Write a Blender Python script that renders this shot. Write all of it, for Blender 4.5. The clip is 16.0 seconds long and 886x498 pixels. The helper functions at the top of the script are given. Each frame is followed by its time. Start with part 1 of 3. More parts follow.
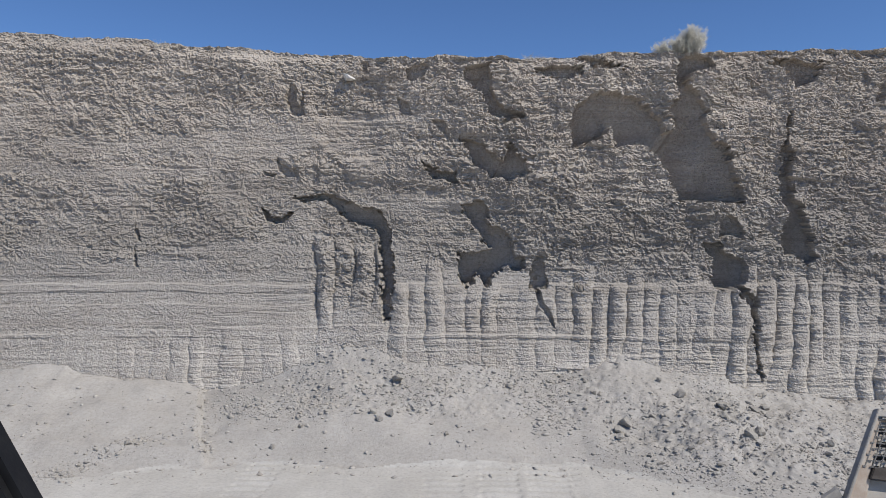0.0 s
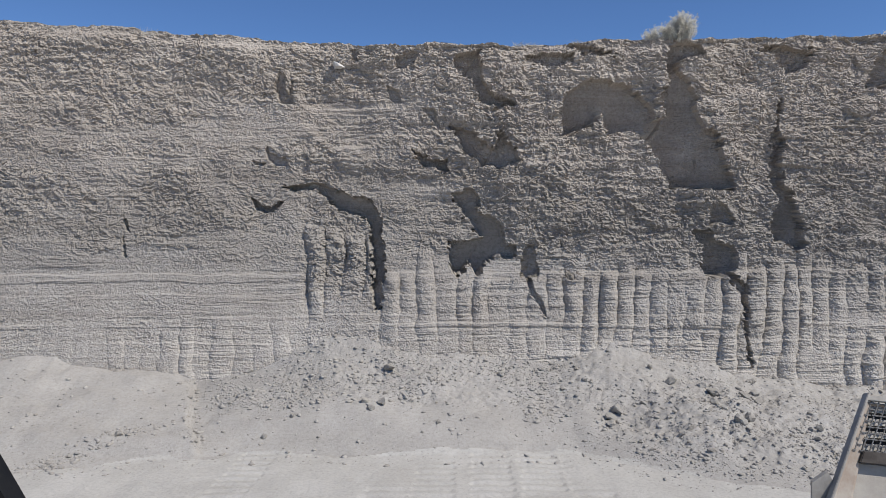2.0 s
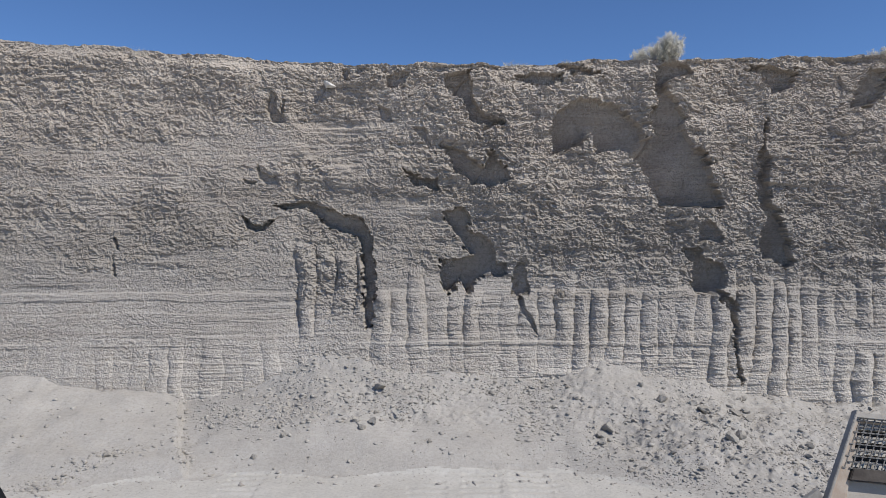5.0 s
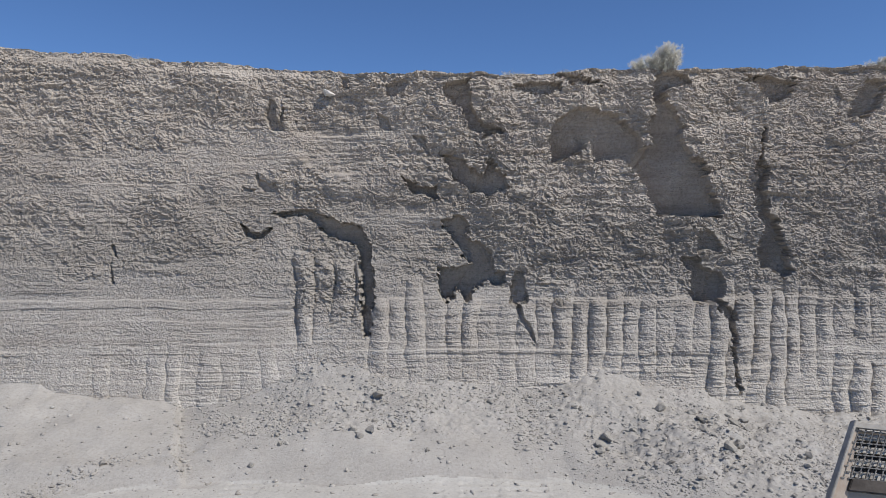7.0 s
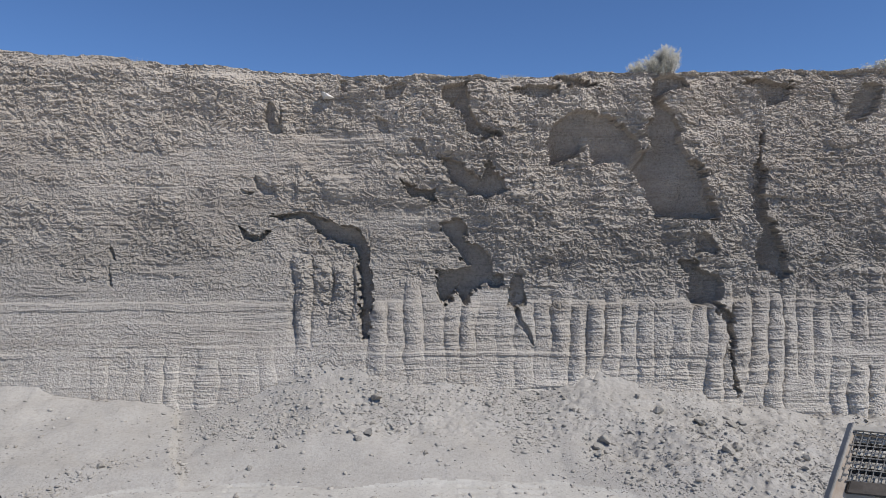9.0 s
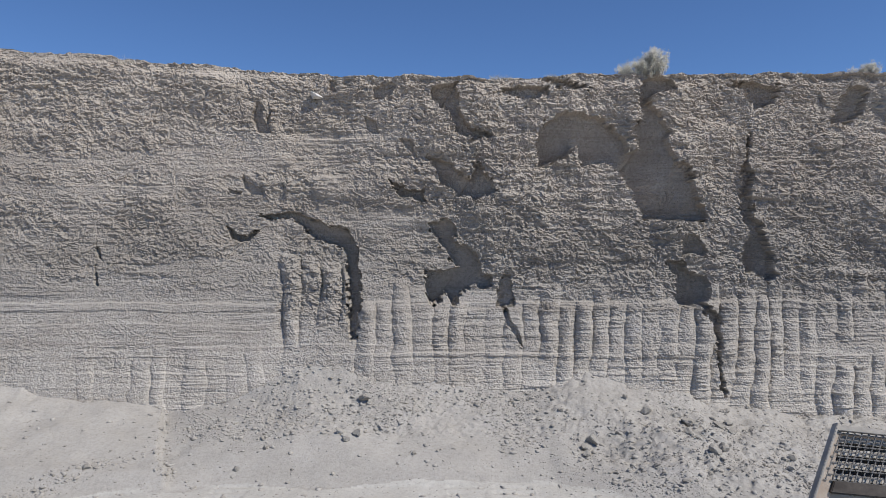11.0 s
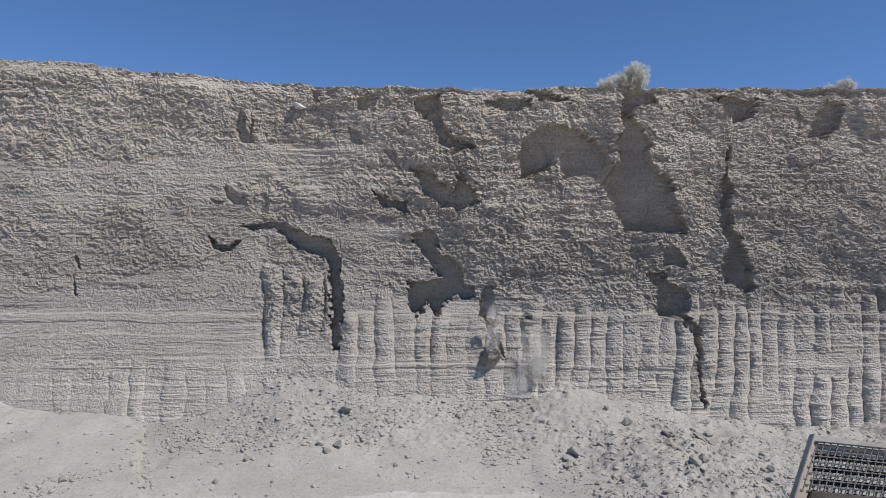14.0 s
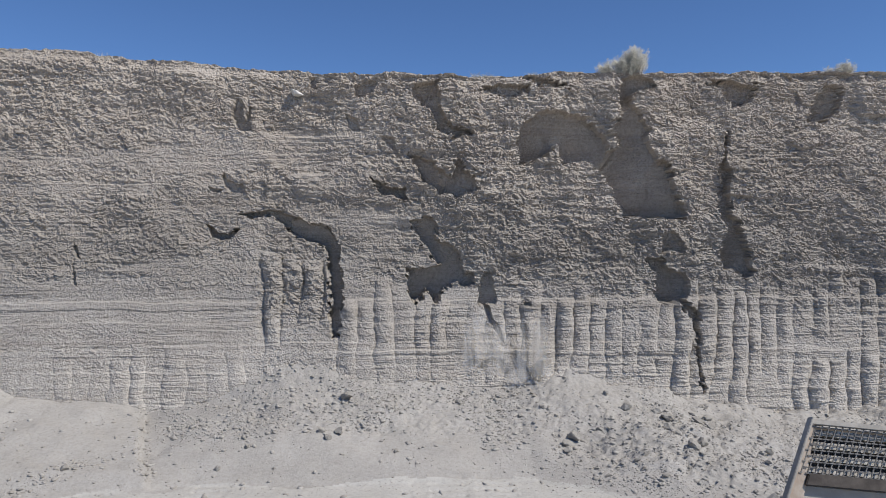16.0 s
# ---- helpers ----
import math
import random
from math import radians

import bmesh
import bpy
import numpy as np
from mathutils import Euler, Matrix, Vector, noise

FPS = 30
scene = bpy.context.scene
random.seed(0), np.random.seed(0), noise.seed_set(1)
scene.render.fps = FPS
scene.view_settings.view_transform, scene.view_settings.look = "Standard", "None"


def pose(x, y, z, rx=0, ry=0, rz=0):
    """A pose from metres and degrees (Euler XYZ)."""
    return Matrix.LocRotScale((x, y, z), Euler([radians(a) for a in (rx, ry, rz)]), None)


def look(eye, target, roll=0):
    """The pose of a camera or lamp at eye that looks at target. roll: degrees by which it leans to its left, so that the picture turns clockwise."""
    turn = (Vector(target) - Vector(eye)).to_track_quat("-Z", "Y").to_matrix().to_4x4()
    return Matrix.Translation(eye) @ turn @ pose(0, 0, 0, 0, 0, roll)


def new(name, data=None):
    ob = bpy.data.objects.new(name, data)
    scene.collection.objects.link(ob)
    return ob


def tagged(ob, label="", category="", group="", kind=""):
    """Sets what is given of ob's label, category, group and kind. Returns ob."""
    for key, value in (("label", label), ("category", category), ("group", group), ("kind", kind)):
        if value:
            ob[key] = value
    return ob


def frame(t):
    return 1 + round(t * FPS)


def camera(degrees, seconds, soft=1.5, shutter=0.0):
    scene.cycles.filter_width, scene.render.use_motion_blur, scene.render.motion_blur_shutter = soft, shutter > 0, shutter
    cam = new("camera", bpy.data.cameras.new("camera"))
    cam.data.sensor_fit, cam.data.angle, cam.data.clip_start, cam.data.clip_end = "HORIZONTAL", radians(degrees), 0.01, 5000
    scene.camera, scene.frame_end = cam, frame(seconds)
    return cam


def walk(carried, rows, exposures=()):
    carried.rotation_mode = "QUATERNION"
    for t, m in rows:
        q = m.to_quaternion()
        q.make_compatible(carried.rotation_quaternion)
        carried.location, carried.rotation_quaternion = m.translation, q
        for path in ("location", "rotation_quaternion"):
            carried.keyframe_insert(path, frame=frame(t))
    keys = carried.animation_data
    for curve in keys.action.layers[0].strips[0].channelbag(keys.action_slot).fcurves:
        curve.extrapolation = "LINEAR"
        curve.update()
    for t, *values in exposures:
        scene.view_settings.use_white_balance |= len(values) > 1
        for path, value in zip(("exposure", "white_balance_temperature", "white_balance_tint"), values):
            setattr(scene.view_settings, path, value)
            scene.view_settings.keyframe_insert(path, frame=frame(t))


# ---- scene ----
# ---- camera ----
cam = camera(63.0, 16.0, soft=0.8)
PATH = [
    (0, pose(0.000, 0.000, 3.000, 89.00, -0.08, 0.00)),
    (0.5, pose(0.004, 0.009, 2.998, 88.59, 0.17, -0.06)),
    (1, pose(0.012, 0.026, 2.994, 88.74, 0.23, -0.27)),
    (1.5, pose(0.004, 0.018, 2.991, 88.49, 0.22, -0.59)),
    (2, pose(0.007, 0.024, 2.989, 88.15, 0.22, -0.69)),
    (2.5, pose(0.008, 0.018, 2.988, 88.22, 0.20, -0.99)),
    (3, pose(0.002, 0.015, 2.990, 88.14, 0.20, -0.99)),
    (3.5, pose(0.008, 0.017, 2.992, 88.80, 0.21, -1.12)),
    (4, pose(0.004, 0.013, 2.992, 89.02, 0.24, -1.39)),
    (4.5, pose(-0.003, 0.008, 2.997, 89.30, 0.31, -1.49)),
    (5, pose(0.003, 0.009, 2.994, 89.57, 0.31, -1.43)),
    (7.5, pose(-0.001, 0.004, 2.998, 90.24, 0.06, -1.64)),
    (8, pose(-0.004, 0.000, 2.997, 90.24, 0.08, -1.79)),
    (8.5, pose(-0.004, -0.002, 2.999, 90.37, 0.11, -1.69)),
    (11, pose(-0.002, -0.003, 2.999, 90.45, -0.05, -2.59)),
    (11.5, pose(-0.002, -0.009, 3.001, 90.35, -0.32, -3.15)),
    (12, pose(-0.002, -0.012, 2.998, 90.58, -0.34, -3.43)),
    (12.5, pose(-0.003, -0.012, 2.999, 90.63, -0.43, -3.50)),
    (13, pose(-0.002, -0.012, 3.000, 90.96, -0.35, -3.50)),
    (13.5, pose(-0.002, -0.015, 2.999, 91.24, -0.33, -3.63)),
    (14, pose(-0.003, -0.017, 3.002, 91.31, -0.29, -3.97)),
    (14.5, pose(0.000, -0.015, 2.999, 91.09, -0.15, -3.91)),
    (15, pose(0.002, -0.013, 2.999, 90.58, -0.21, -4.15)),
    (15.5, pose(-0.007, -0.023, 3.000, 90.42, -0.12, -4.06)),
    (16, pose(-0.003, -0.017, 3.000, 90.27, 0.10, -4.04)),
]
walk(cam, PATH)

# ---- light ----
SUN = Vector((0.52, -0.34, 0.78)).normalized()
world = bpy.data.worlds.new("sky")
scene.world = world
world.use_nodes = True
wn = world.node_tree.nodes
sky = wn.new("ShaderNodeTexSky")
sky.sky_type = "NISHITA"
sky.sun_disc = False
sky.sun_elevation = math.asin(SUN.z)
sky.sun_rotation = math.atan2(SUN.x, SUN.y)
sky.altitude = 2500
sky.air_density = 1.0
sky.dust_density = 0.0
sky.ozone_density = 6.0
wn["Background"].inputs["Strength"].default_value = 0.12
deep = wn.new("ShaderNodeMix")
deep.data_type, deep.blend_type = "RGBA", "MULTIPLY"
deep.inputs[0].default_value = 1.0
deep.inputs[7].default_value = (0.72, 0.83, 0.96, 1)
world.node_tree.links.new(sky.outputs[0], deep.inputs[6])
world.node_tree.links.new(deep.outputs[2], wn["Background"].inputs["Color"])
sun = new("sun", bpy.data.lights.new("sun", "SUN"))
sun.data.energy = 4.28
sun.data.angle = radians(0.5)
sun.data.color = (1.0, 0.95, 0.88)
sun.matrix_world = look((0, 0, 30), Vector((0, 0, 30)) - SUN)
scene.view_settings.exposure = 0.0


# ---- materials ----
def material(name, rough=0.9, metal=0.0):
    m = bpy.data.materials.new(name)
    m.use_nodes = True
    b = m.node_tree.nodes["Principled BSDF"]
    b.inputs["Roughness"].default_value = rough
    b.inputs["Metallic"].default_value = metal
    b.inputs["Specular IOR Level"].default_value = 0.25
    return m, m.node_tree.nodes, m.node_tree.links, b


def noise_node(n, l, co, scale, detail=6, rough=0.6, stretch=(1, 1, 1)):
    mp = n.new("ShaderNodeMapping")
    mp.inputs["Scale"].default_value = stretch
    l.new(co, mp.inputs["Vector"])
    t = n.new("ShaderNodeTexNoise")
    t.inputs["Scale"].default_value = scale
    t.inputs["Detail"].default_value = detail
    t.inputs["Roughness"].default_value = rough
    l.new(mp.outputs[0], t.inputs["Vector"])
    return t.outputs["Fac"]


def ramp(n, l, fac, *stops):
    r = n.new("ShaderNodeValToRGB")
    e = r.color_ramp.elements
    while len(e) < len(stops):
        e.new(0.5)
    for k, (p, c) in zip(e, stops):
        k.position, k.color = p, (*c, 1)
    l.new(fac, r.inputs[0])
    return r.outputs[0]


def mix(n, l, kind, fac, a, b):
    m = n.new("ShaderNodeMix")
    m.data_type, m.blend_type = "RGBA", kind
    if isinstance(fac, float):
        m.inputs[0].default_value = fac
    else:
        l.new(fac, m.inputs[0])
    for socket, value in ((m.inputs[6], a), (m.inputs[7], b)):
        if isinstance(value, tuple):
            socket.default_value = (*value, 1)
        else:
            l.new(value, socket)
    return m.outputs[2]


def bump(n, l, b, fac, strength, distance, below=None):
    k = n.new("ShaderNodeBump")
    k.inputs["Strength"].default_value = strength
    k.inputs["Distance"].default_value = distance
    l.new(fac, k.inputs["Height"])
    if below is not None:
        l.new(below, k.inputs["Normal"])
    l.new(k.outputs[0], b.inputs["Normal"])
    return k.outputs[0]


def coords(n):
    return n.new("ShaderNodeTexCoord").outputs["Object"]


def earth(name, dark, mid, light, beds=0.0, relief=0.02, seed=0.0):
    """Dry quarry earth: mottled at several scales, with level beds where beds > 0, and crumbs."""
    m, n, l, b = material(name, 0.95)
    co = coords(n)
    big = noise_node(n, l, co, 0.7 + seed, 6, 0.65, (1, 1, 1.8))
    base = ramp(n, l, big, (0.28, dark), (0.5, mid), (0.72, light))
    fine = noise_node(n, l, co, 22, 8, 0.75)
    base = mix(n, l, "MULTIPLY", 0.6 if beds else 0.35, base, ramp(n, l, fine, (0.34, (0.52, 0.505, 0.49)), (0.5, (1.02, 1.02, 1.02)), (0.68, (1.30, 1.29, 1.28))))
    if beds:
        bed = noise_node(n, l, co, 1.0, 9, 0.85, (0.13, 0.13, 8.0))
        base = mix(n, l, "MULTIPLY", beds, base, ramp(n, l, bed, (0.34, (0.72, 0.70, 0.68)), (0.5, (1.0, 1.0, 1.0)), (0.60, (1.03, 1.03, 1.03)), (0.68, (1.35, 1.35, 1.35))))
        # paler sand low, browner soil high, both brightened in colour for missing sunlight
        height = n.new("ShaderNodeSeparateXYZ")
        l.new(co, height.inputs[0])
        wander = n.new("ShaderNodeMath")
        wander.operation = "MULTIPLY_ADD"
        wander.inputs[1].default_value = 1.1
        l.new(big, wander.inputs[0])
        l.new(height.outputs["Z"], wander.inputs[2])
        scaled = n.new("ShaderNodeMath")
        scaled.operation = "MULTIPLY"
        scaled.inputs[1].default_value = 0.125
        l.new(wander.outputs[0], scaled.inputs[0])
        lit_strata = ramp(n, l, scaled.outputs[0], (0.16, (1.48, 1.48, 1.47)), (0.27, (1.22, 1.22, 1.22)), (0.36, (1.12, 1.12, 1.12)), (0.44, (1.02, 1.01, 0.995)), (0.60, (1.22, 1.18, 1.14)), (0.72, (1.36, 1.31, 1.26)), (0.86, (1.36, 1.30, 1.24)))
        base = mix(n, l, "MULTIPLY", 1.0, base, lit_strata)
    l.new(base, b.inputs["Base Color"])
    k = bump(n, l, b, noise_node(n, l, co, 13, 10, 0.8), 1.0, relief)
    crumb = n.new("ShaderNodeTexVoronoi")
    crumb.inputs["Scale"].default_value = 34
    crumb.inputs["Randomness"].default_value = 1.0
    l.new(co, crumb.inputs["Vector"])
    k = bump(n, l, b, crumb.outputs["Distance"], 0.8, -relief * 0.5, k)
    bump(n, l, b, noise_node(n, l, co, 75, 5, 0.75), 0.9, relief * 0.35, k)
    return m


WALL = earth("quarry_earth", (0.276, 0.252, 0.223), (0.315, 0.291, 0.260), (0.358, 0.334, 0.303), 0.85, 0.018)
SAND = earth("pale_sand", (0.315, 0.297, 0.270), (0.352, 0.334, 0.306), (0.390, 0.371, 0.343), 0.0, 0.007, 0.5)
FLOOR = earth("pale_floor", (0.385, 0.368, 0.337), (0.425, 0.409, 0.377), (0.465, 0.449, 0.417), 0.0, 0.006, 0.3)


def stone_material(name, dark, light):
    m, n, l, b = material(name, 0.92)
    co = coords(n)
    info = n.new("ShaderNodeObjectInfo")
    base = ramp(n, l, info.outputs["Random"], (0.0, dark), (1.0, light))
    fine = noise_node(n, l, co, 18, 6, 0.7)
    base = mix(n, l, "MULTIPLY", 0.6, base, ramp(n, l, fine, (0.3, (0.6, 0.6, 0.6)), (0.7, (1.2, 1.2, 1.2))))
    l.new(base, b.inputs["Base Color"])
    bump(n, l, b, fine, 0.6, 0.01)
    return m


STONE = stone_material("dusty_stone", (0.29, 0.27, 0.238), (0.37, 0.348, 0.31))
m, n, l, b = material("gravel", 0.93)
geo = n.new("ShaderNodeNewGeometry")
l.new(ramp(n, l, geo.outputs["Random Per Island"], (0.0, (0.30, 0.28, 0.25)), (1.0, (0.40, 0.377, 0.342))), b.inputs["Base Color"])
GRAVEL = m


def straw(name, a, c):
    m, n, l, b = material(name, 0.85)
    geo = n.new("ShaderNodeNewGeometry")
    l.new(ramp(n, l, geo.outputs["Random Per Island"], (0.0, a), (1.0, c)), b.inputs["Base Color"])
    return m


STRAW = straw("dry_straw", (0.50, 0.47, 0.39), (0.68, 0.65, 0.56))


def painted(name, colour, worn, rough=0.6, metal=0.0, scale=9):
    m, n, l, b = material(name, rough, metal)
    co = coords(n)
    f = noise_node(n, l, co, scale, 7, 0.7)
    l.new(ramp(n, l, f, (0.42, colour), (0.62, worn)), b.inputs["Base Color"])
    bump(n, l, b, noise_node(n, l, co, 120, 4), 0.3, 0.002)
    return m


STEEL = painted("dusty_steel", (0.29, 0.27, 0.24), (0.40, 0.372, 0.33), 0.75, 0.0)
RUST = painted("rusty_dusty_plate", (0.34, 0.275, 0.22), (0.43, 0.38, 0.32), 0.85)
WIRE = painted("wire_steel", (0.13, 0.125, 0.12), (0.22, 0.21, 0.195), 0.6, 0.2, 30)
BEAM = painted("dark_beam", (0.050, 0.042, 0.036), (0.10, 0.086, 0.074), 0.7)
DUSTY = painted("dusty_panel", (0.34, 0.31, 0.27), (0.41, 0.38, 0.33), 0.9)
CAKED = painted("caked_dust", (0.30, 0.275, 0.24), (0.56, 0.53, 0.48), 0.95, 0.0, 26)
BLACK = painted("black_plastic", (0.006, 0.006, 0.007), (0.012, 0.012, 0.012), 0.6)


# ---- numbers for the relief ----
def lattice(ix, iz, seed):
    h = (ix.astype(np.int64) * 374761393 + iz.astype(np.int64) * 668265263 + seed * 974634773) & 0xFFFFFFFF
    h = ((h ^ (h >> 13)) * 1274126177) & 0xFFFFFFFF
    return ((h ^ (h >> 16)) & 0xFFFF) / 65535.0


def value(x, z, seed):
    """Smooth noise, -1 to 1, with cells one unit wide."""
    ix, iz = np.floor(x), np.floor(z)
    u, v = x - ix, z - iz
    u, v = u * u * (3 - 2 * u), v * v * (3 - 2 * v)
    a, c = lattice(ix, iz, seed), lattice(ix + 1, iz, seed)
    d, e = lattice(ix, iz + 1, seed), lattice(ix + 1, iz + 1, seed)
    return 2 * ((a * (1 - u) + c * u) * (1 - v) + (d * (1 - u) + e * u) * v) - 1


def fbm(x, z, seed, octaves=4, gain=0.5):
    out, amp = 0, 1.0
    for k in range(octaves):
        out = out + amp * value(x * 2.03 ** k + 17.3 * k, z * 2.03 ** k - 9.1 * k, seed + k)
        amp *= gain
    return out


def step(a, c, x):
    t = np.clip((x - a) / (c - a), 0, 1)
    return t * t * (3 - 2 * t)


def inside(x, z, corners):
    """Distance in metres to the outline of a polygon, positive within."""
    d = np.full(x.shape, 1e9)
    odd = np.zeros(x.shape, bool)
    for (ax, az), (bx, bz) in zip(corners, corners[1:] + corners[:1]):
        ex, ez = bx - ax, bz - az
        t = np.clip(((x - ax) * ex + (z - az) * ez) / (ex * ex + ez * ez), 0, 1)
        d = np.minimum(d, np.hypot(x - ax - t * ex, z - az - t * ez))
        cross = (az > z) != (bz > z)
        odd ^= cross & (x < ax + (z - az) * ex / (ez if abs(ez) > 1e-9 else 1e-9))
    return np.where(odd, d, -d)


HOLLOWS = []


def hollow(*corners):
    """A place where earth has dropped out under an overhang: its outline on the face as x, z."""
    HOLLOWS.append(list(corners))


hollow((3.92, 5.99), (4.31, 6.06), (4.54, 5.84), (4.33, 5.78), (4.10, 5.71), (4.05, 5.48), (4.20, 5.43), (4.33, 5.22), (4.37, 4.92), (4.47, 4.67), (4.73, 4.50), (4.82, 4.20), (4.92, 3.92), (5.09, 3.60), (4.76, 3.57), (4.34, 3.60), (3.95, 3.58), (3.87, 3.77), (3.76, 4.03), (3.66, 4.30), (3.49, 4.48), (3.49, 4.71), (3.77, 4.71), (3.87, 4.85), (3.81, 5.08), (3.87, 5.34), (3.87, 5.71))
hollow((2.15, 4.51), (2.14, 4.77), (2.17, 5.06), (2.37, 5.23), (2.48, 5.36), (2.67, 5.42), (2.91, 5.41), (3.04, 5.30), (3.32, 5.25), (3.49, 5.13), (3.61, 4.91), (3.70, 4.71), (3.59, 4.45), (3.31, 4.53), (2.89, 4.52), (2.82, 4.82), (2.71, 4.69), (2.45, 4.58))
hollow((5.74, 5.12), (5.78, 5.12), (5.80, 4.91), (5.72, 4.82), (5.75, 4.59), (5.81, 4.49), (5.81, 4.03), (5.87, 3.65), (5.95, 3.54), (6.03, 3.28), (6.13, 3.17), (6.18, 2.90), (6.22, 2.71), (6.08, 2.57), (5.85, 2.72), (5.68, 2.70), (5.62, 3.00), (5.69, 3.37), (5.65, 3.65), (5.61, 4.03), (5.65, 4.49), (5.68, 4.77), (5.65, 4.89))
hollow((4.62, 3.28), (4.76, 3.36), (4.90, 3.24), (5.02, 3.09), (4.98, 2.98), (4.76, 3.02), (4.61, 2.98))
hollow((4.34, 2.91), (4.55, 2.91), (4.70, 2.67), (4.91, 2.65), (5.06, 2.46), (4.98, 2.20), (5.24, 2.01), (5.25, 1.70), (5.29, 1.21), (5.35, 0.84), (5.39, 0.65), (5.31, 0.57), (5.27, 0.84), (5.22, 1.21), (5.19, 1.59), (5.02, 1.92), (4.89, 2.16), (4.55, 2.16), (4.46, 2.44), (4.48, 2.61), (4.36, 2.72))
hollow((0.27, 4.61), (0.69, 4.51), (0.97, 4.31), (1.06, 4.46), (1.20, 4.51), (1.33, 4.28), (1.44, 4.14), (1.20, 4.00), (1.06, 3.95), (0.80, 4.00), (0.69, 4.14), (0.55, 4.23), (0.46, 4.40))
hollow((-0.36, 4.22), (-0.15, 4.14), (0.22, 4.09), (0.27, 3.95), (0.13, 3.88), (-0.06, 3.97), (-0.24, 4.07))
hollow((0.37, 5.79), (0.77, 5.85), (0.82, 5.67), (0.84, 5.37), (0.99, 5.20), (1.08, 5.10), (1.36, 5.08), (1.33, 5.03), (1.05, 4.99), (0.79, 5.09), (0.66, 5.33), (0.51, 5.50), (0.34, 5.61))
hollow((-0.63, 5.77), (-0.35, 5.86), (-0.22, 5.83), (-0.35, 5.65), (-0.50, 5.58), (-0.61, 5.63))
hollow((-1.37, 5.96), (-1.24, 5.96), (-1.24, 5.71), (-1.35, 5.72))
hollow((1.49, 5.79), (1.81, 5.83), (2.09, 5.79), (2.33, 5.82), (2.28, 5.67), (2.00, 5.62), (1.63, 5.67))
hollow((-0.80, 5.31), (-0.59, 5.17), (-0.50, 4.98), (-0.66, 5.00), (-0.76, 5.12))
hollow((-0.18, 4.93), (0.04, 4.90), (0.11, 4.61), (-0.04, 4.72))
hollow((0.22, 3.49), (0.69, 3.53), (0.80, 3.35), (0.69, 3.25), (1.06, 3.11), (1.17, 2.92), (1.15, 2.62), (0.89, 2.62), (0.69, 2.85), (0.55, 3.11), (0.36, 3.25))
hollow((0.27, 2.74), (0.80, 2.76), (0.97, 2.68), (1.20, 2.64), (1.36, 2.66), (1.42, 2.49), (1.20, 2.42), (1.06, 2.49), (0.91, 2.46), (0.80, 2.20), (0.68, 2.16), (0.59, 2.41), (0.50, 2.25), (0.38, 2.15), (0.29, 2.44))
hollow((1.53, 2.68), (1.65, 2.66), (1.72, 2.38), (1.74, 2.11), (1.43, 2.11), (1.47, 2.40))
hollow((2.15, 2.16), (2.23, 2.19), (2.33, 2.17), (2.36, 2.12), (2.25, 2.10))
hollow((1.53, 2.13), (1.62, 2.08), (1.68, 1.87), (1.78, 1.74), (1.87, 1.47), (1.81, 1.47), (1.72, 1.67), (1.60, 1.85))
hollow((-2.49, 3.68), (-2.02, 3.68), (-1.72, 3.62), (-1.54, 3.53), (-1.26, 3.46), (-1.02, 3.33), (-0.88, 3.18), (-0.85, 2.74), (-0.83, 2.18), (-0.89, 1.62), (-0.99, 1.62), (-1.03, 2.18), (-1.07, 2.74), (-1.11, 3.10), (-1.28, 3.13), (-1.56, 3.23), (-1.76, 3.44), (-2.02, 3.56), (-2.30, 3.59))
hollow((-2.62, 5.28), (-2.54, 5.54), (-2.47, 5.52), (-2.43, 5.43), (-2.43, 5.25), (-2.38, 5.17), (-2.33, 5.43), (-2.28, 5.38), (-2.33, 5.13), (-2.26, 5.06), (-2.33, 5.00), (-2.48, 5.00), (-2.55, 5.12))
hollow((-2.76, 4.34), (-2.69, 4.20), (-2.44, 4.13), (-2.41, 4.01), (-2.58, 3.98), (-2.74, 4.06))
hollow((-3.00, 4.06), (-2.78, 4.00), (-2.82, 3.95), (-2.95, 3.98))
hollow((-3.03, 3.50), (-2.86, 3.35), (-2.68, 3.31), (-2.54, 3.42), (-2.48, 3.39), (-2.68, 3.22), (-2.93, 3.26))
hollow((-5.12, 3.15), (-5.06, 3.09), (-5.04, 2.91), (-5.11, 2.97))
hollow((-5.15, 2.85), (-5.08, 2.67), (-5.04, 2.48), (-5.11, 2.51))
hollow((5.31, 5.93), (5.64, 5.98), (6.20, 5.89), (6.28, 5.72), (6.06, 5.50), (5.81, 5.50), (5.67, 5.78))
hollow((2.19, 5.99), (2.46, 6.01), (2.65, 5.94), (2.93, 5.85), (3.02, 5.79), (2.65, 5.79), (2.37, 5.85))
hollow((7.17, 5.25), (7.31, 5.60), (7.51, 5.93), (7.80, 5.84), (7.72, 5.40), (7.42, 5.30))
RIM = ((-40, 6.6), (-6.91, 6.34), (-6.18, 6.27), (-5.72, 6.27), (-4.63, 6.15), (-2.51, 6.0), (-1.21, 5.95), (1.41, 5.97), (2.63, 6.02), (4.25, 6.06), (5.49, 6.02), (7.78, 6.08), (40, 6.2))
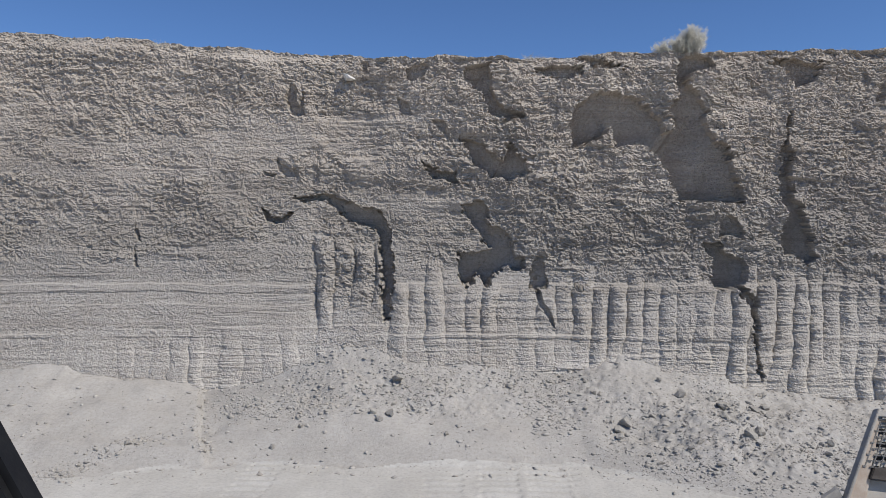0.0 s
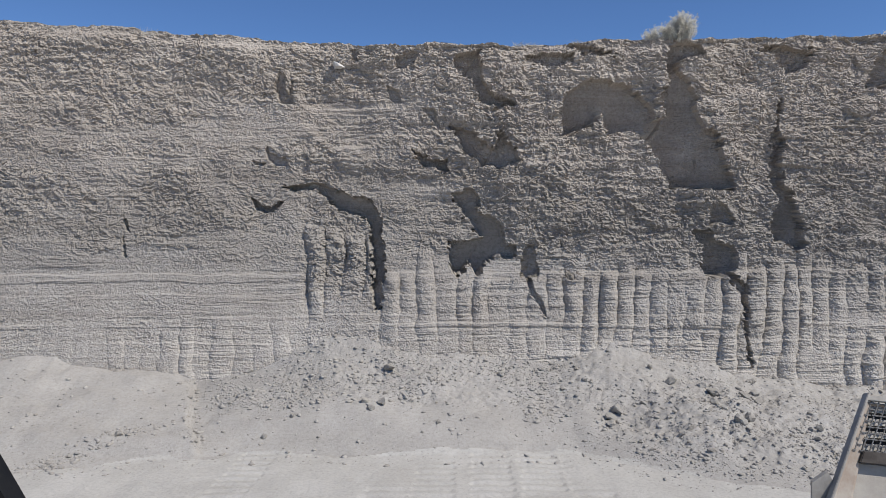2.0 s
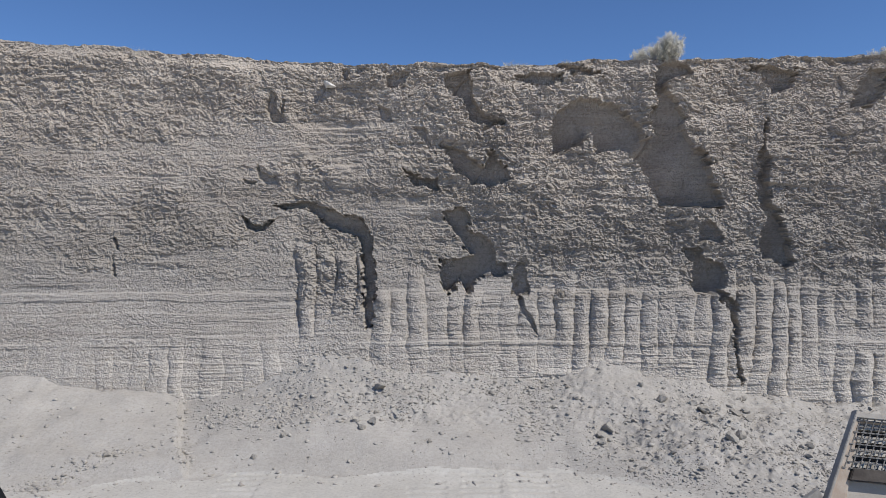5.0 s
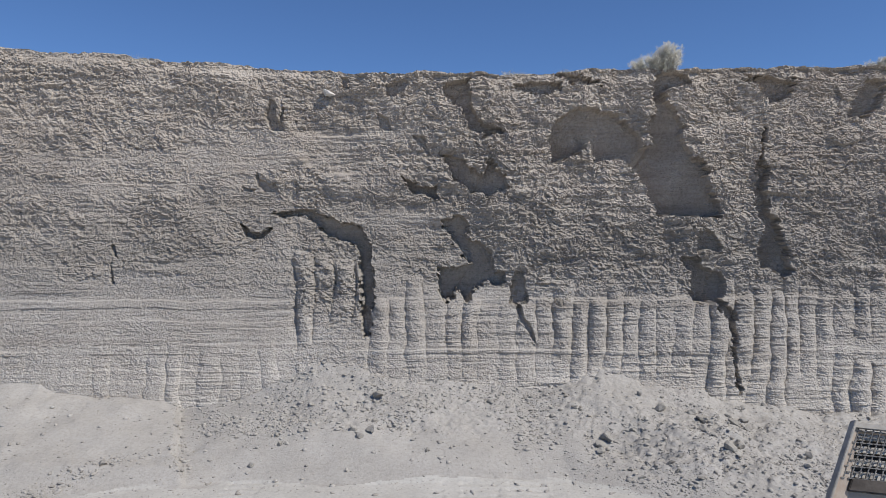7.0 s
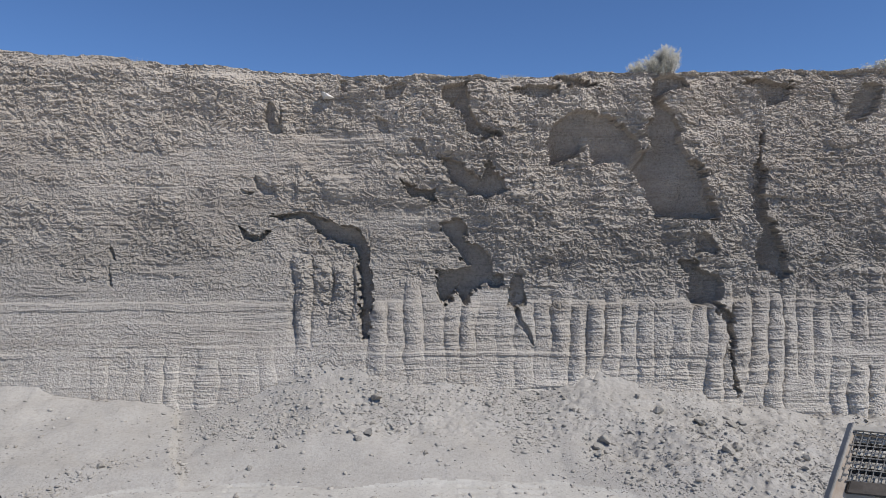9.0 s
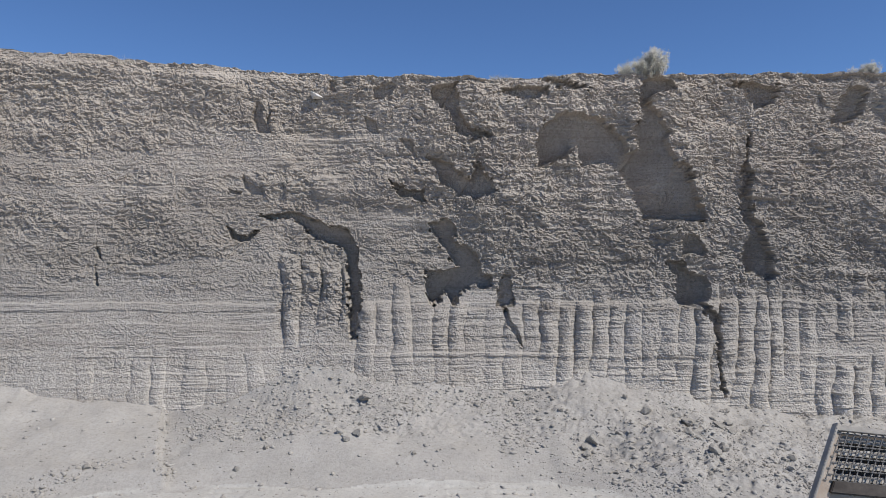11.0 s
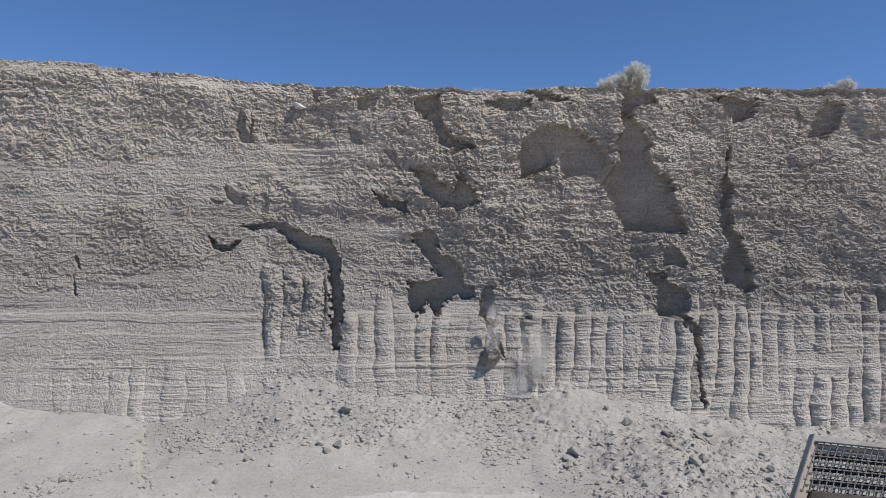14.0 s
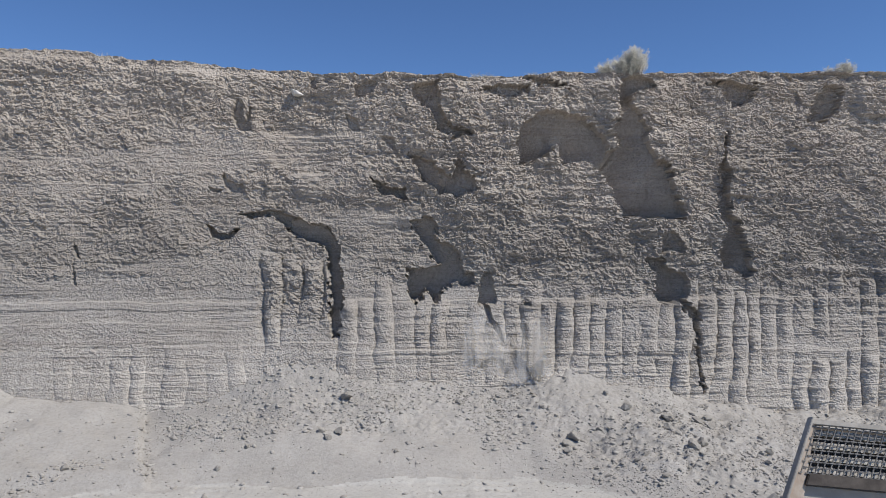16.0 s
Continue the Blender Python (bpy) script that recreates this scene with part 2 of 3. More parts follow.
HEAP = tuple((x, z + 0.05) for x, z in ((-30, 0.6), (-7.4, 0.78), (-6.5, 0.92), (-5.96, 0.96), (-5.73, 0.72), (-4.86, 0.61), (-2.92, 0.58), (-2.36, 1.06), (-1.8, 1.30), (-0.96, 1.27), (-0.59, 0.97), (-0.12, 0.95), (0.44, 1.07), (1.38, 0.93), (1.95, 0.72), (2.9, 1.08), (3.37, 1.01), (4.23, 0.81), (5.48, 0.51), (6.34, 0.43), (6.82, 0.37), (7.77, 0.47), (30, 0.5)))
TOE = ((-30, 9.3), (-6, 8.6), (-3.6, 9.2), (-2.6, 9.5), (-1.1, 9.35), (0.0, 9.3), (1.3, 9.4), (1.9, 9.3), (2.7, 8.75), (3.6, 8.2), (4.8, 7.6), (7, 7.2), (30, 7.2))


def along(table, x):
    return np.interp(x, [p[0] for p in table], [p[1] for p in table])


def brink(x):
    """The height of the face's upper edge, but for its small breaks."""
    return along(RIM, x) + 0.05 + 0.06 * step(0, -2, x) + 0.13 * step(4.3, 5.6, x)


def clods(x, z, seed):
    """Broken earth: angular cells one unit wide, each set in or out and tilted, about -1 to 1."""
    ix, iz = np.floor(x), np.floor(z)
    best, out = np.full(x.shape, 9.0), np.zeros(x.shape)
    for i in (-1, 0, 1):
        for j in (-1, 0, 1):
            cx, cz = ix + i, iz + j
            px, pz = x - cx - lattice(cx, cz, seed), z - cz - lattice(cx, cz, seed + 1)
            far = px * px + pz * pz
            near = far < best
            own = 2 * lattice(cx, cz, seed + 2) - 1 + 1.1 * px * (lattice(cx, cz, seed + 3) - 0.5) + 1.6 * pz * (lattice(cx, cz, seed + 4) - 0.3)
            best, out = np.where(near, far, best), np.where(near, own, out)
    return out


def relief(x, z):
    """How far the quarry face lies back at x, z (metres beyond y = 12), but for the hollows."""
    flat = x * 0
    warp = fbm(x * 1.1, z * 1.1, 3, 3)
    d = -0.16 + 0.07 * (z - 3) + 0.06 * fbm(x * 0.45, z * 0.5, 5, 2)
    # the lower beds stand at a batter, the middle ones overhang a little
    d = d - 0.17 * np.maximum(2.25 - z, 0) - 0.03 * np.clip(z - 2.3, 0, 1.6) * step(-2.6, -1.2, x)
    # beyond the second scar the face leans back to the sun
    d = d + 0.10 * np.maximum(z - 2.4, 0) * step(4.3, 5.6, x)
    # the face steps forward along two slanting scars
    s1 = x - (-0.57 + (5.2 - z) * 0.73) + 0.28 * warp
    s2 = x - (3.7 + (5.3 - z) * 0.375) + 0.22 * warp
    d = d + 0.12 * step(0.9, -0.9, s1) * step(1.6, 3.6, z)
    d = d + 0.10 * step(0.7, 2.8, s1) * step(0.5, -0.5, s2) * step(1.7, 2.8, z)
    rough = 0.42 + 0.35 * step(0.0, 0.6, fbm(x * 0.9, z * 1.3, 17, 3)) * step(2.2, 2.8, z)
    rough = rough + (1 - rough) * step(-0.9, 0.3, s1 + 0.3 * warp) * step(1.8, 2.5, z)
    bay = step(-2.3, -2.0, x) * step(-0.8, -1.1, x) * step(3.5, 3.2, z)
    rough = rough * np.maximum(0.10 + 0.32 * step(-2.6, -1.9, x) + 0.35 * step(0.05, 0.45, fbm(x * 1.3, z * 1.6, 14, 3)), step(2.05, 2.7, z - 0.08 * value(x * 2, flat, 9)))
    rough = np.maximum(rough, 0.85 * step(4.75, 5.5, z - 0.35 * value(x * 0.8, flat + 4, 8)))
    rough = np.maximum(rough, 0.85 * bay * step(1.5, 2.3, z))
    # smoother beds of firm sand
    rough = rough * (1 - 0.6 * step(0.25, 0.5, fbm(x * 0.35 + 3, z * 2.2, 19, 3)) * step(0.6, -0.6, s1))
    rough = rough * (0.45 + 0.55 * step(0.7, 1.3, z))
    # lumps, then angular clods of three sizes, lying along a slant
    wx, wz = x + 0.05 * fbm(x * 4, z * 4, 21, 3), z + 0.04 * fbm(x * 4, z * 4, 27, 3)
    ux, uz = 0.90 * wx - 0.43 * wz, 0.90 * wz + 0.43 * wx
    d = d + rough * 0.045 * fbm(wx * 1.9, wz * 2.6, 31, 4, 0.55)
    d = d + rough * 0.020 * step(0.1, 0.6, fbm(wx * 0.9, wz * 1.2, 33, 3)) * clods(ux * 3.2, uz * 5.2, 200)
    d = d + rough * 0.010 * clods(ux * 8.5, uz * 12.5, 210)
    d = d + (0.10 + 0.90 * rough) * 0.014 * clods(wx * 16, wz * 22, 220)
    d = d + (0.18 + 0.82 * rough) * 0.014 * clods(wx * 26, wz * 34, 230)
    d = d + (0.18 + 0.95 * rough) * 0.009 * clods(wx * 41, wz * 47, 235)
    # level beds, in patches
    level = z + 0.04 * fbm(x * 0.7, z * 1.5, 61, 2)
    patch = step(-0.1, 0.5, fbm(x * 0.6, z * 1.3, 63, 3))
    d = d + (0.004 + 0.006 * patch + 0.005 * step(-1.0, 1.0, x)) * fbm(x * 0.9, level * 14, 65, 4, 0.7)
    for height, out in ((2.21, 0.030), (2.08, -0.016), (1.88, 0.014), (1.56, 0.014), (1.42, 0.026), (1.36, -0.016), (1.14, 0.016), (2.75, 0.014), (3.62, 0.020), (4.1, 0.016), (4.55, 0.016), (5.0, 0.014)):
        here = step(-0.25, 0.35, value(x * 0.45 + height * 7, flat + height, 67) + 0.4 * value(x * 2.1, flat + height, 68))
        d = d + out * here * step(-0.012, 0.012, level - height - 0.012 * value(x * 5, flat + height, 66))
    # marks of the bucket's teeth: rounded columns between narrow grooves
    shape = 12 / (12 + d)
    upright = x * shape
    lean = upright + 0.12 * fbm(x * 1.1, z * 0.3, 81, 2) + 0.025 * fbm(x * 4, z * 5, 83, 3)
    lean = lean + 0.05 * value(z * 1.6 + 3, flat, 84) + 0.035 * value(x * 3.2, z * 2.4, 85)
    column = np.floor(lean / 0.30)
    phase = lean / 0.30 - column
    one, two, three = (lattice(column, np.floor(flat + k), 5) for k in (2, 3, 4))
    stroke = lattice(column, np.floor(z / 0.42 + 3 * two), 6)
    bow = np.clip(1 - np.abs(2 * phase - 1) ** (1.5 + 1.6 * three), 0, 1) ** 0.75
    left_bay = step(-2.3, -2.1, x) * step(-0.95, -1.1, x)
    top = 2.30 + 0.55 * (one - 0.45) + 0.22 * step(4.6, 5.6, x) + 0.42 * left_bay
    proud = bow * (0.30 + 0.70 * two) * (0.72 + 0.28 * stroke) * (0.85 + 0.30 * fbm(x * 2.5 + 7 * column, z * 2.6, 87, 2)) * np.sqrt(np.clip((top - z) / 0.16, 0, 1) * np.clip(2 - (top - z) / 0.16, 1, 1))
    zone = step(-2.45, -2.1, x) * step(0.15, 0.5, z) * step(0.62, 0.42, fbm(x * 0.8, z * 1.2, 95, 2))
    zone = zone * (0.85 + 0.50 * left_bay + 0.40 * step(4.6, 5.4, x))
    zone = zone * (0.72 + 0.28 * step(1.30, 1.45, level)) * (0.55 + 0.65 * step(-0.35, 0.3, fbm(x * 0.7 + 9, z * 1.1, 99, 3)))
    d = d - 0.15 * zone * proud + 0.05 * zone
    faint = 0.6 * step(-6.5, -5.8, x) * step(-2.0, -2.6, x) * step(1.75, 1.1, z)
    d = d - 0.09 * faint * bow * two
    # the ledge over the teeth marks
    d = d - 0.05 * step(-0.9, -0.6, x) * step(2.26, 2.22, z + 0.03 * value(x * 3.2, flat + 9, 97)) * (0.6 + 0.4 * value(x * 0.9, flat, 98))
    # the rim breaks back
    rim = brink(x)
    # with a thin crust standing over in places
    crust = step(-0.2, 0.3, fbm(x * 1.1, flat + 2, 89, 3)) * step(-3.0, -1.0, x)
    return d + 0.06 * step(rim - 0.25, rim - 0.05, z) - 0.06 * crust * step(rim - 0.05, rim - 0.03, z + 0.02 * value(x * 9, flat, 91))


STEP = 0.0125
GRID_X, GRID_Z = np.arange(-8.8, 9.2, STEP), np.arange(-0.4, 6.8, STEP)


def carve():
    """What has dropped out in the hollows: earth undercut just below the slant of the sun, so that each lies in the shade of its own brow."""
    x, z = np.meshgrid(GRID_X, GRID_Z)
    d = relief(x, z)
    shape = 12 / (12 + d)
    ex = x * shape + 0.045 * fbm(x * 3.5, z * 3.5, 71, 3, 0.6) + 0.030 * clods(x * 11, z * 15, 240)
    ez = 3 + (z - 3) * shape + 0.045 * fbm(x * 3.5, z * 3.5, 77, 3, 0.6) + 0.030 * clods(x * 11, z * 15, 250)
    mask, under = np.zeros(x.shape, bool), np.full(x.shape, 0.03)
    for corners in HOLLOWS:
        x0, x1 = min(p[0] for p in corners), max(p[0] for p in corners)
        z0, z1 = min(p[1] for p in corners), max(p[1] for p in corners)
        k = (x > x0 - 0.4) & (x < x1 + 0.4) & (z > z0 - 0.4) & (z < z1 + 0.4)
        loose = 1.0 if x1 - x0 > 0.6 else 0.45
        u, v = x * shape, 3 + (z - 3) * shape
        within = inside(u[k] + loose * (ex - u)[k], v[k] + loose * (ez - v)[k], corners) > 0
        mask[k] |= within
        under[k] = np.where(within, 0.14 if x1 - x0 > 0.45 else 0.055, under[k])
    mask &= z < brink(x) - 0.07 + 0.04 * value(x * 5, x * 0, 78)
    open_air = z > brink(x) - 0.02
    slant = math.hypot(SUN.x, SUN.z)
    calm = d
    for axis in (0, 1):
        calm = sum(np.roll(calm, k, axis) for k in range(-6, 7)) / 13
    brow = np.full(x.shape, 9.0)
    tall, wide = x.shape
    for k in range(1, 150):
        i, j = round(k * SUN.z / slant), round(k * SUN.x / slant)
        over = np.where(mask | open_air, 9.0, calm)[i:, j:] - k * STEP * SUN.y / slant
        brow[:tall - i, :wide - j] = np.minimum(brow[:tall - i, :wide - j], over)
    # the floor of a hollow is even
    held = mask & (brow < 5)
    floor, share = np.where(held, brow, 0.0), held.astype(float)
    for _ in range(2):
        for axis in (0, 1):
            floor, share = (sum(np.roll(g, k, axis) for k in range(-7, 8)) for g in (floor, share))
    floor = np.maximum(floor / np.maximum(share, 1e-9), brow - 0.04)
    return np.where(held, np.maximum(floor + under - calm, 0.03) + (calm - d) * 0.8, 0)


CARVED = carve()


def face(x, z):
    """The quarry face with its hollows."""
    u = np.clip((x - GRID_X[0]) / STEP, 0, len(GRID_X) - 1.001)
    v = np.clip((z - GRID_Z[0]) / STEP, 0, len(GRID_Z) - 1.001)
    i, j = u.astype(int), v.astype(int)
    u, v = u - i, v - j
    c = CARVED
    return relief(x, z) + (c[j, i] * (1 - u) + c[j, i + 1] * u) * (1 - v) + (c[j + 1, i] * (1 - u) + c[j + 1, i + 1] * u) * v


def sheet(name, verts, wide, tall, mat, smooth=True):
    """A mesh over a grid of wide x tall points, given row by row."""
    i = np.arange(wide * tall).reshape(tall, wide)
    quads = np.stack([i[:-1, :-1], i[:-1, 1:], i[1:, 1:], i[1:, :-1]], -1).reshape(-1, 4)
    me = bpy.data.meshes.new(name)
    me.vertices.add(len(verts))
    me.vertices.foreach_set("co", np.ascontiguousarray(verts, np.float32).ravel())
    me.loops.add(quads.size)
    me.loops.foreach_set("vertex_index", quads.astype(np.int32).ravel())
    me.polygons.add(len(quads))
    me.polygons.foreach_set("loop_start", np.arange(0, quads.size, 4, dtype=np.int32))
    me.update(calc_edges=True)
    me.validate()
    me.materials.append(mat)
    if smooth:
        me.shade_smooth()
    else:
        me.shade_flat()
    return new(name, me)


# ---- the face and the plateau over it ----
def spread(lo, hi, fine, far, count):
    side = np.geomspace(fine, far - max(abs(lo), abs(hi)), count)
    return np.concatenate([lo - side[::-1], np.arange(lo, hi, fine), hi + side])


def build_face():
    xs = spread(-8.4, 8.8, 0.0104, 900, 40)
    v = np.linspace(0, 1, 600)
    rim = brink(xs) + 0.025 * fbm(xs * 1.7, xs * 0, 12, 3) + 0.020 * fbm(xs * 6, xs * 0, 15, 3, 0.55)
    X, V = np.meshgrid(xs, v)
    Z = -0.3 + V * (rim[None, :] + 0.3)
    Y = 12.0 + face(X, Z)
    back = np.array([0.03, 0.08, 0.15, 0.25, 0.4, 0.6, 0.9, 1.3, 2, 3, 5, 9, 20, 60, 200, 900])
    XB, B = np.meshgrid(xs, back)
    near = np.exp(-B / 0.6)
    ZB = rim[None, :] * near + (1 - near) * (along(RIM, XB) - 0.25) + 0.05 * fbm(XB * 3, B * 3, 19, 3) * (1 - near) - 0.05 * B / (1 + B)
    YB = Y[-1][None, :] + B
    verts = np.stack([np.vstack([X, XB]), np.vstack([Y, YB]), np.vstack([Z, ZB])], -1).reshape(-1, 3)
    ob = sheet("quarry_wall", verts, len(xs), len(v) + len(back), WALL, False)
    return tagged(ob, "sunlit beige quarry face with hollows, level beds and bucket tooth marks", "quarry wall", kind="structure")


build_face()


# ---- ground, with the heap of fallen earth at the foot of the face ----
FOOT_X = np.arange(-8.4, 9.0, 0.02)
foot_line = relief(FOOT_X, FOOT_X * 0 + 0.8)
foot_line = np.convolve(foot_line, np.ones(5) / 5, "same") - np.convolve(foot_line, np.ones(41) / 41, "same")
foot_line[:21] = foot_line[-21:] = 0


def ground_z(x, y):
    toe = along(TOE, x)
    t = np.clip((y - toe) / (11.68 - toe), 0, 1.1)
    soft = sum(along(HEAP, x + k) for k in (-0.9, -0.6, -0.3, 0.0, 0.3, 0.6, 0.9)) / 7
    foot = soft + (along(HEAP, x) - soft) * step(0.78, 1.05, t)
    z = foot * (0.80 * t + 0.20 * t * t)
    # sand lies higher in the grooves of the face
    z = z + 1.3 * np.interp(x, FOOT_X, foot_line) * step(0.80, 1.0, t) * step(1.8, 2.8, np.abs(x + 0.4))
    # smooth fan pushed up beside the heap, with a sharp shoulder
    z = z + 0.11 * step(0.05, -0.06, x + 0.335 * y + 0.06 * value(y * 3, y * 0, 5)) * step(9.2, 9.6, y) * step(12.0, 11.2, y)
    lumps = step(0.02, 0.3, t)
    right = step(1.8, 3.2, x)
    z = z + lumps * (0.05 + 0.04 * right) * fbm(x * 1.1, y * 1.1, 101, 3)
    stony = lumps * np.maximum(1.5 * right * step(0.92, 0.6, t), step(-2.9, -2.2, x) * step(0.3, 0.5, t))
    z = z + 0.004 * fbm(x * 5, y * 5, 111, 3) + stony * (0.016 * fbm(x * 4, y * 4, 113, 4, 0.7) + 0.010 * clods(x * 11, y * 11, 260) + 0.008 * clods(x * 23, y * 23, 270))
    z = z + 0.10 * np.exp(-((x - 0.55) / 0.9) ** 2 - ((y - 9.75) / 0.45) ** 2)
    # track prints: bars across two belts, running up to the heap
    flat = step(0.10, 0.0, t) * step(4, 6, y)
    for centre in (-2.3, -0.52, 0.02, 0.70, 1.30, 1.85):
        lx = x - centre - 0.05 * (y - 9)
        belt = step(0.25, 0.22, np.abs(lx) + 0.03 * value(x * 3, y * 7, 123)) * step(9.7, 9.4, y) * step(-0.5, 0.1, value(x * 1.1 + centre, y * 1.3, 122))
        z = z + flat * belt * (0.013 * np.tanh(2.5 * np.sin(y * 2 * np.pi / 0.19 + 2 * lx)) - 0.012) * (0.7 + 0.3 * value(x * 4, y * 4, 121))
    z = z + flat * 0.012 * fbm(x * 2.2, y * 0.6, 131, 3)
    return z * step(40, 15, np.abs(x))


def build_ground():
    xs = spread(-8.2, 9.0, 0.024, 1500, 36)
    ys = np.concatenate([-np.geomspace(1500, 0.5, 22), np.arange(0, 7.2, 0.4), np.arange(7.2, 12.5, 0.02), [12.8, 13.2]])
    X, Y = np.meshgrid(xs, ys)
    Z = ground_z(X, Y)
    ob = sheet("ground", np.stack([X, Y, Z], -1).reshape(-1, 3), len(xs), len(ys), SAND)
    ob.data.materials.append(FLOOR)
    edge = along(TOE, X) + 0.12 * fbm(X * 1.7, Y * 1.7, 141, 3)
    low = (Y < edge)[:-1, :-1].ravel()
    ob.data.polygons.foreach_set("material_index", low.astype(np.int32))
    return tagged(ob, "pale dusty quarry floor with track prints and fallen earth", "ground", kind="structure")


build_ground()


# ---- tools for things ----
def mesh_of(name, verts, faces, mat, smooth=False):
    me = bpy.data.meshes.new(name)
    me.from_pydata([tuple(map(float, v)) for v in verts], [], [tuple(map(int, f)) for f in faces])
    me.materials.append(mat)
    if smooth:
        me.shade_smooth()
    return me


def part(name, bm, mat, parent, label="", shape=None):
    if shape is not None:
        bm.transform(shape)
    me = bpy.data.meshes.new(name)
    bm.to_mesh(me)
    bm.free()
    me.materials.append(mat)
    ob = new(name, me)
    ob.parent = parent
    return tagged(ob, label)


def block(bm, u0, u1, v0, v1, n0, n1, bevel=0.0):
    """A box in the thing's own axes."""
    made = bmesh.ops.create_cube(bm, size=1.0)["verts"]
    for p in made:
        p.co = Vector(((u0 + u1) / 2 + p.co.x * (u1 - u0), (v0 + v1) / 2 + p.co.y * (v1 - v0), (n0 + n1) / 2 + p.co.z * (n1 - n0)))
    if bevel:
        edges = list({e for p in made for e in p.link_edges})
        bmesh.ops.bevel(bm, geom=edges, offset=bevel, segments=2, affect="EDGES")


def on_ground(x, y):
    return float(ground_z(np.array([float(x)]), np.array([float(y)]))[0])


def on_face(x, z):
    return 12.0 + float(face(np.array([float(x)]), np.array([float(z)]))[0])


# ---- stones on the heap ----
def stone_mesh(seed, mat=STONE, cuts=14):
    rng = random.Random(seed)
    bm = bmesh.new()
    bmesh.ops.create_icosphere(bm, subdivisions=2, radius=0.5)
    planes = [(Vector((rng.gauss(0, 1), rng.gauss(0, 1), rng.gauss(0, 1))).normalized(), rng.uniform(0.20, 0.38)) for _ in range(cuts)]
    shift = Vector((seed * 3.7, seed * 1.3, 0))
    for p in bm.verts:
        for q, far in planes:
            over = p.co.dot(q) - far
            if over > 0:
                p.co -= q * over
        p.co *= 1 + 0.26 * noise.noise(p.co * 3 + shift) + 0.26 * noise.noise(p.co * 9 + shift)
    me = bpy.data.meshes.new("stone")
    bm.to_mesh(me)
    bm.free()
    me.materials.append(mat)
    return me


STONES = [stone_mesh(k) for k in range(1, 11)]
PALE = stone_mesh(40, painted("pale_limestone", (0.58, 0.56, 0.52), (0.70, 0.68, 0.64), 0.9))


def stone(mesh, x, y, size, rng, label, sink=0.30, flat=0.75):
    ob = new("stone", mesh)
    sz = size * flat * rng.uniform(0.8, 1.15)
    ob.location = (x, y, on_ground(x, y) + sz * (0.40 - sink))
    ob.scale = (size * rng.uniform(0.85, 1.2), size * rng.uniform(0.8, 1.1), sz)
    ob.rotation_euler = (rng.uniform(-0.4, 0.4), rng.uniform(-0.4, 0.4), rng.uniform(0, 6.28))
    return tagged(ob, label, "stone", "stones on the heap")


def marked_stones():
    rng = random.Random(3)
    # x, y, size of the stones that stand out
    for x, y, size in ((-0.70, 11.0, 0.25), (-0.75, 10.3, 0.20), (-1.0, 10.3, 0.17), (-0.9, 10.15, 0.14), (3.53, 10.7, 0.22), (3.95, 10.6, 0.20),
                       (4.05, 10.45, 0.22), (2.45, 9.95, 0.20), (2.55, 10.1, 0.24), (2.40, 9.8, 0.16), (4.03, 9.45, 0.24), (4.2, 9.6, 0.20), (3.92, 10.0, 0.16),
                       (3.98, 9.8, 0.15), (5.13, 9.5, 0.16), (5.0, 9.45, 0.12), (4.14, 10.3, 0.18), (4.49, 10.4, 0.24), (4.7, 10.5, 0.2), (4.6, 10.15, 0.2),
                       (2.26, 10.8, 0.14), (0.05, 9.9, 0.10), (-4.19, 9.6, 0.14), (-4.65, 9.2, 0.09), (-2.0, 10.1, 0.10), (3.3, 11.0, 0.12), (4.9, 11.0, 0.16), (5.4, 11.4, 0.18)):
        stone(rng.choice(STONES), x, y, size * 1.1, rng, "rough grey-beige stone lying on the earth heap", 0.22)


def scattered_stones():
    rng = random.Random(8)
    made = 0
    while made < 240:
        x, y = rng.uniform(-6.5, 7.6), rng.uniform(8.6, 11.7)
        t = (y - along(TOE, x)) / (12 - along(TOE, x))
        if t < 0.04:
            continue
        chance = 1.0 if x > 2.2 else (0.45 if -2.9 < x and t > 0.35 else 0.10)
        if rng.random() > chance:
            continue
        size = min(0.036 * rng.paretovariate(1.9), 0.15)
        stone(rng.choice(STONES), x, y, size * 0.85, rng, "small dusty stone half sunk in the earth heap")
        made += 1


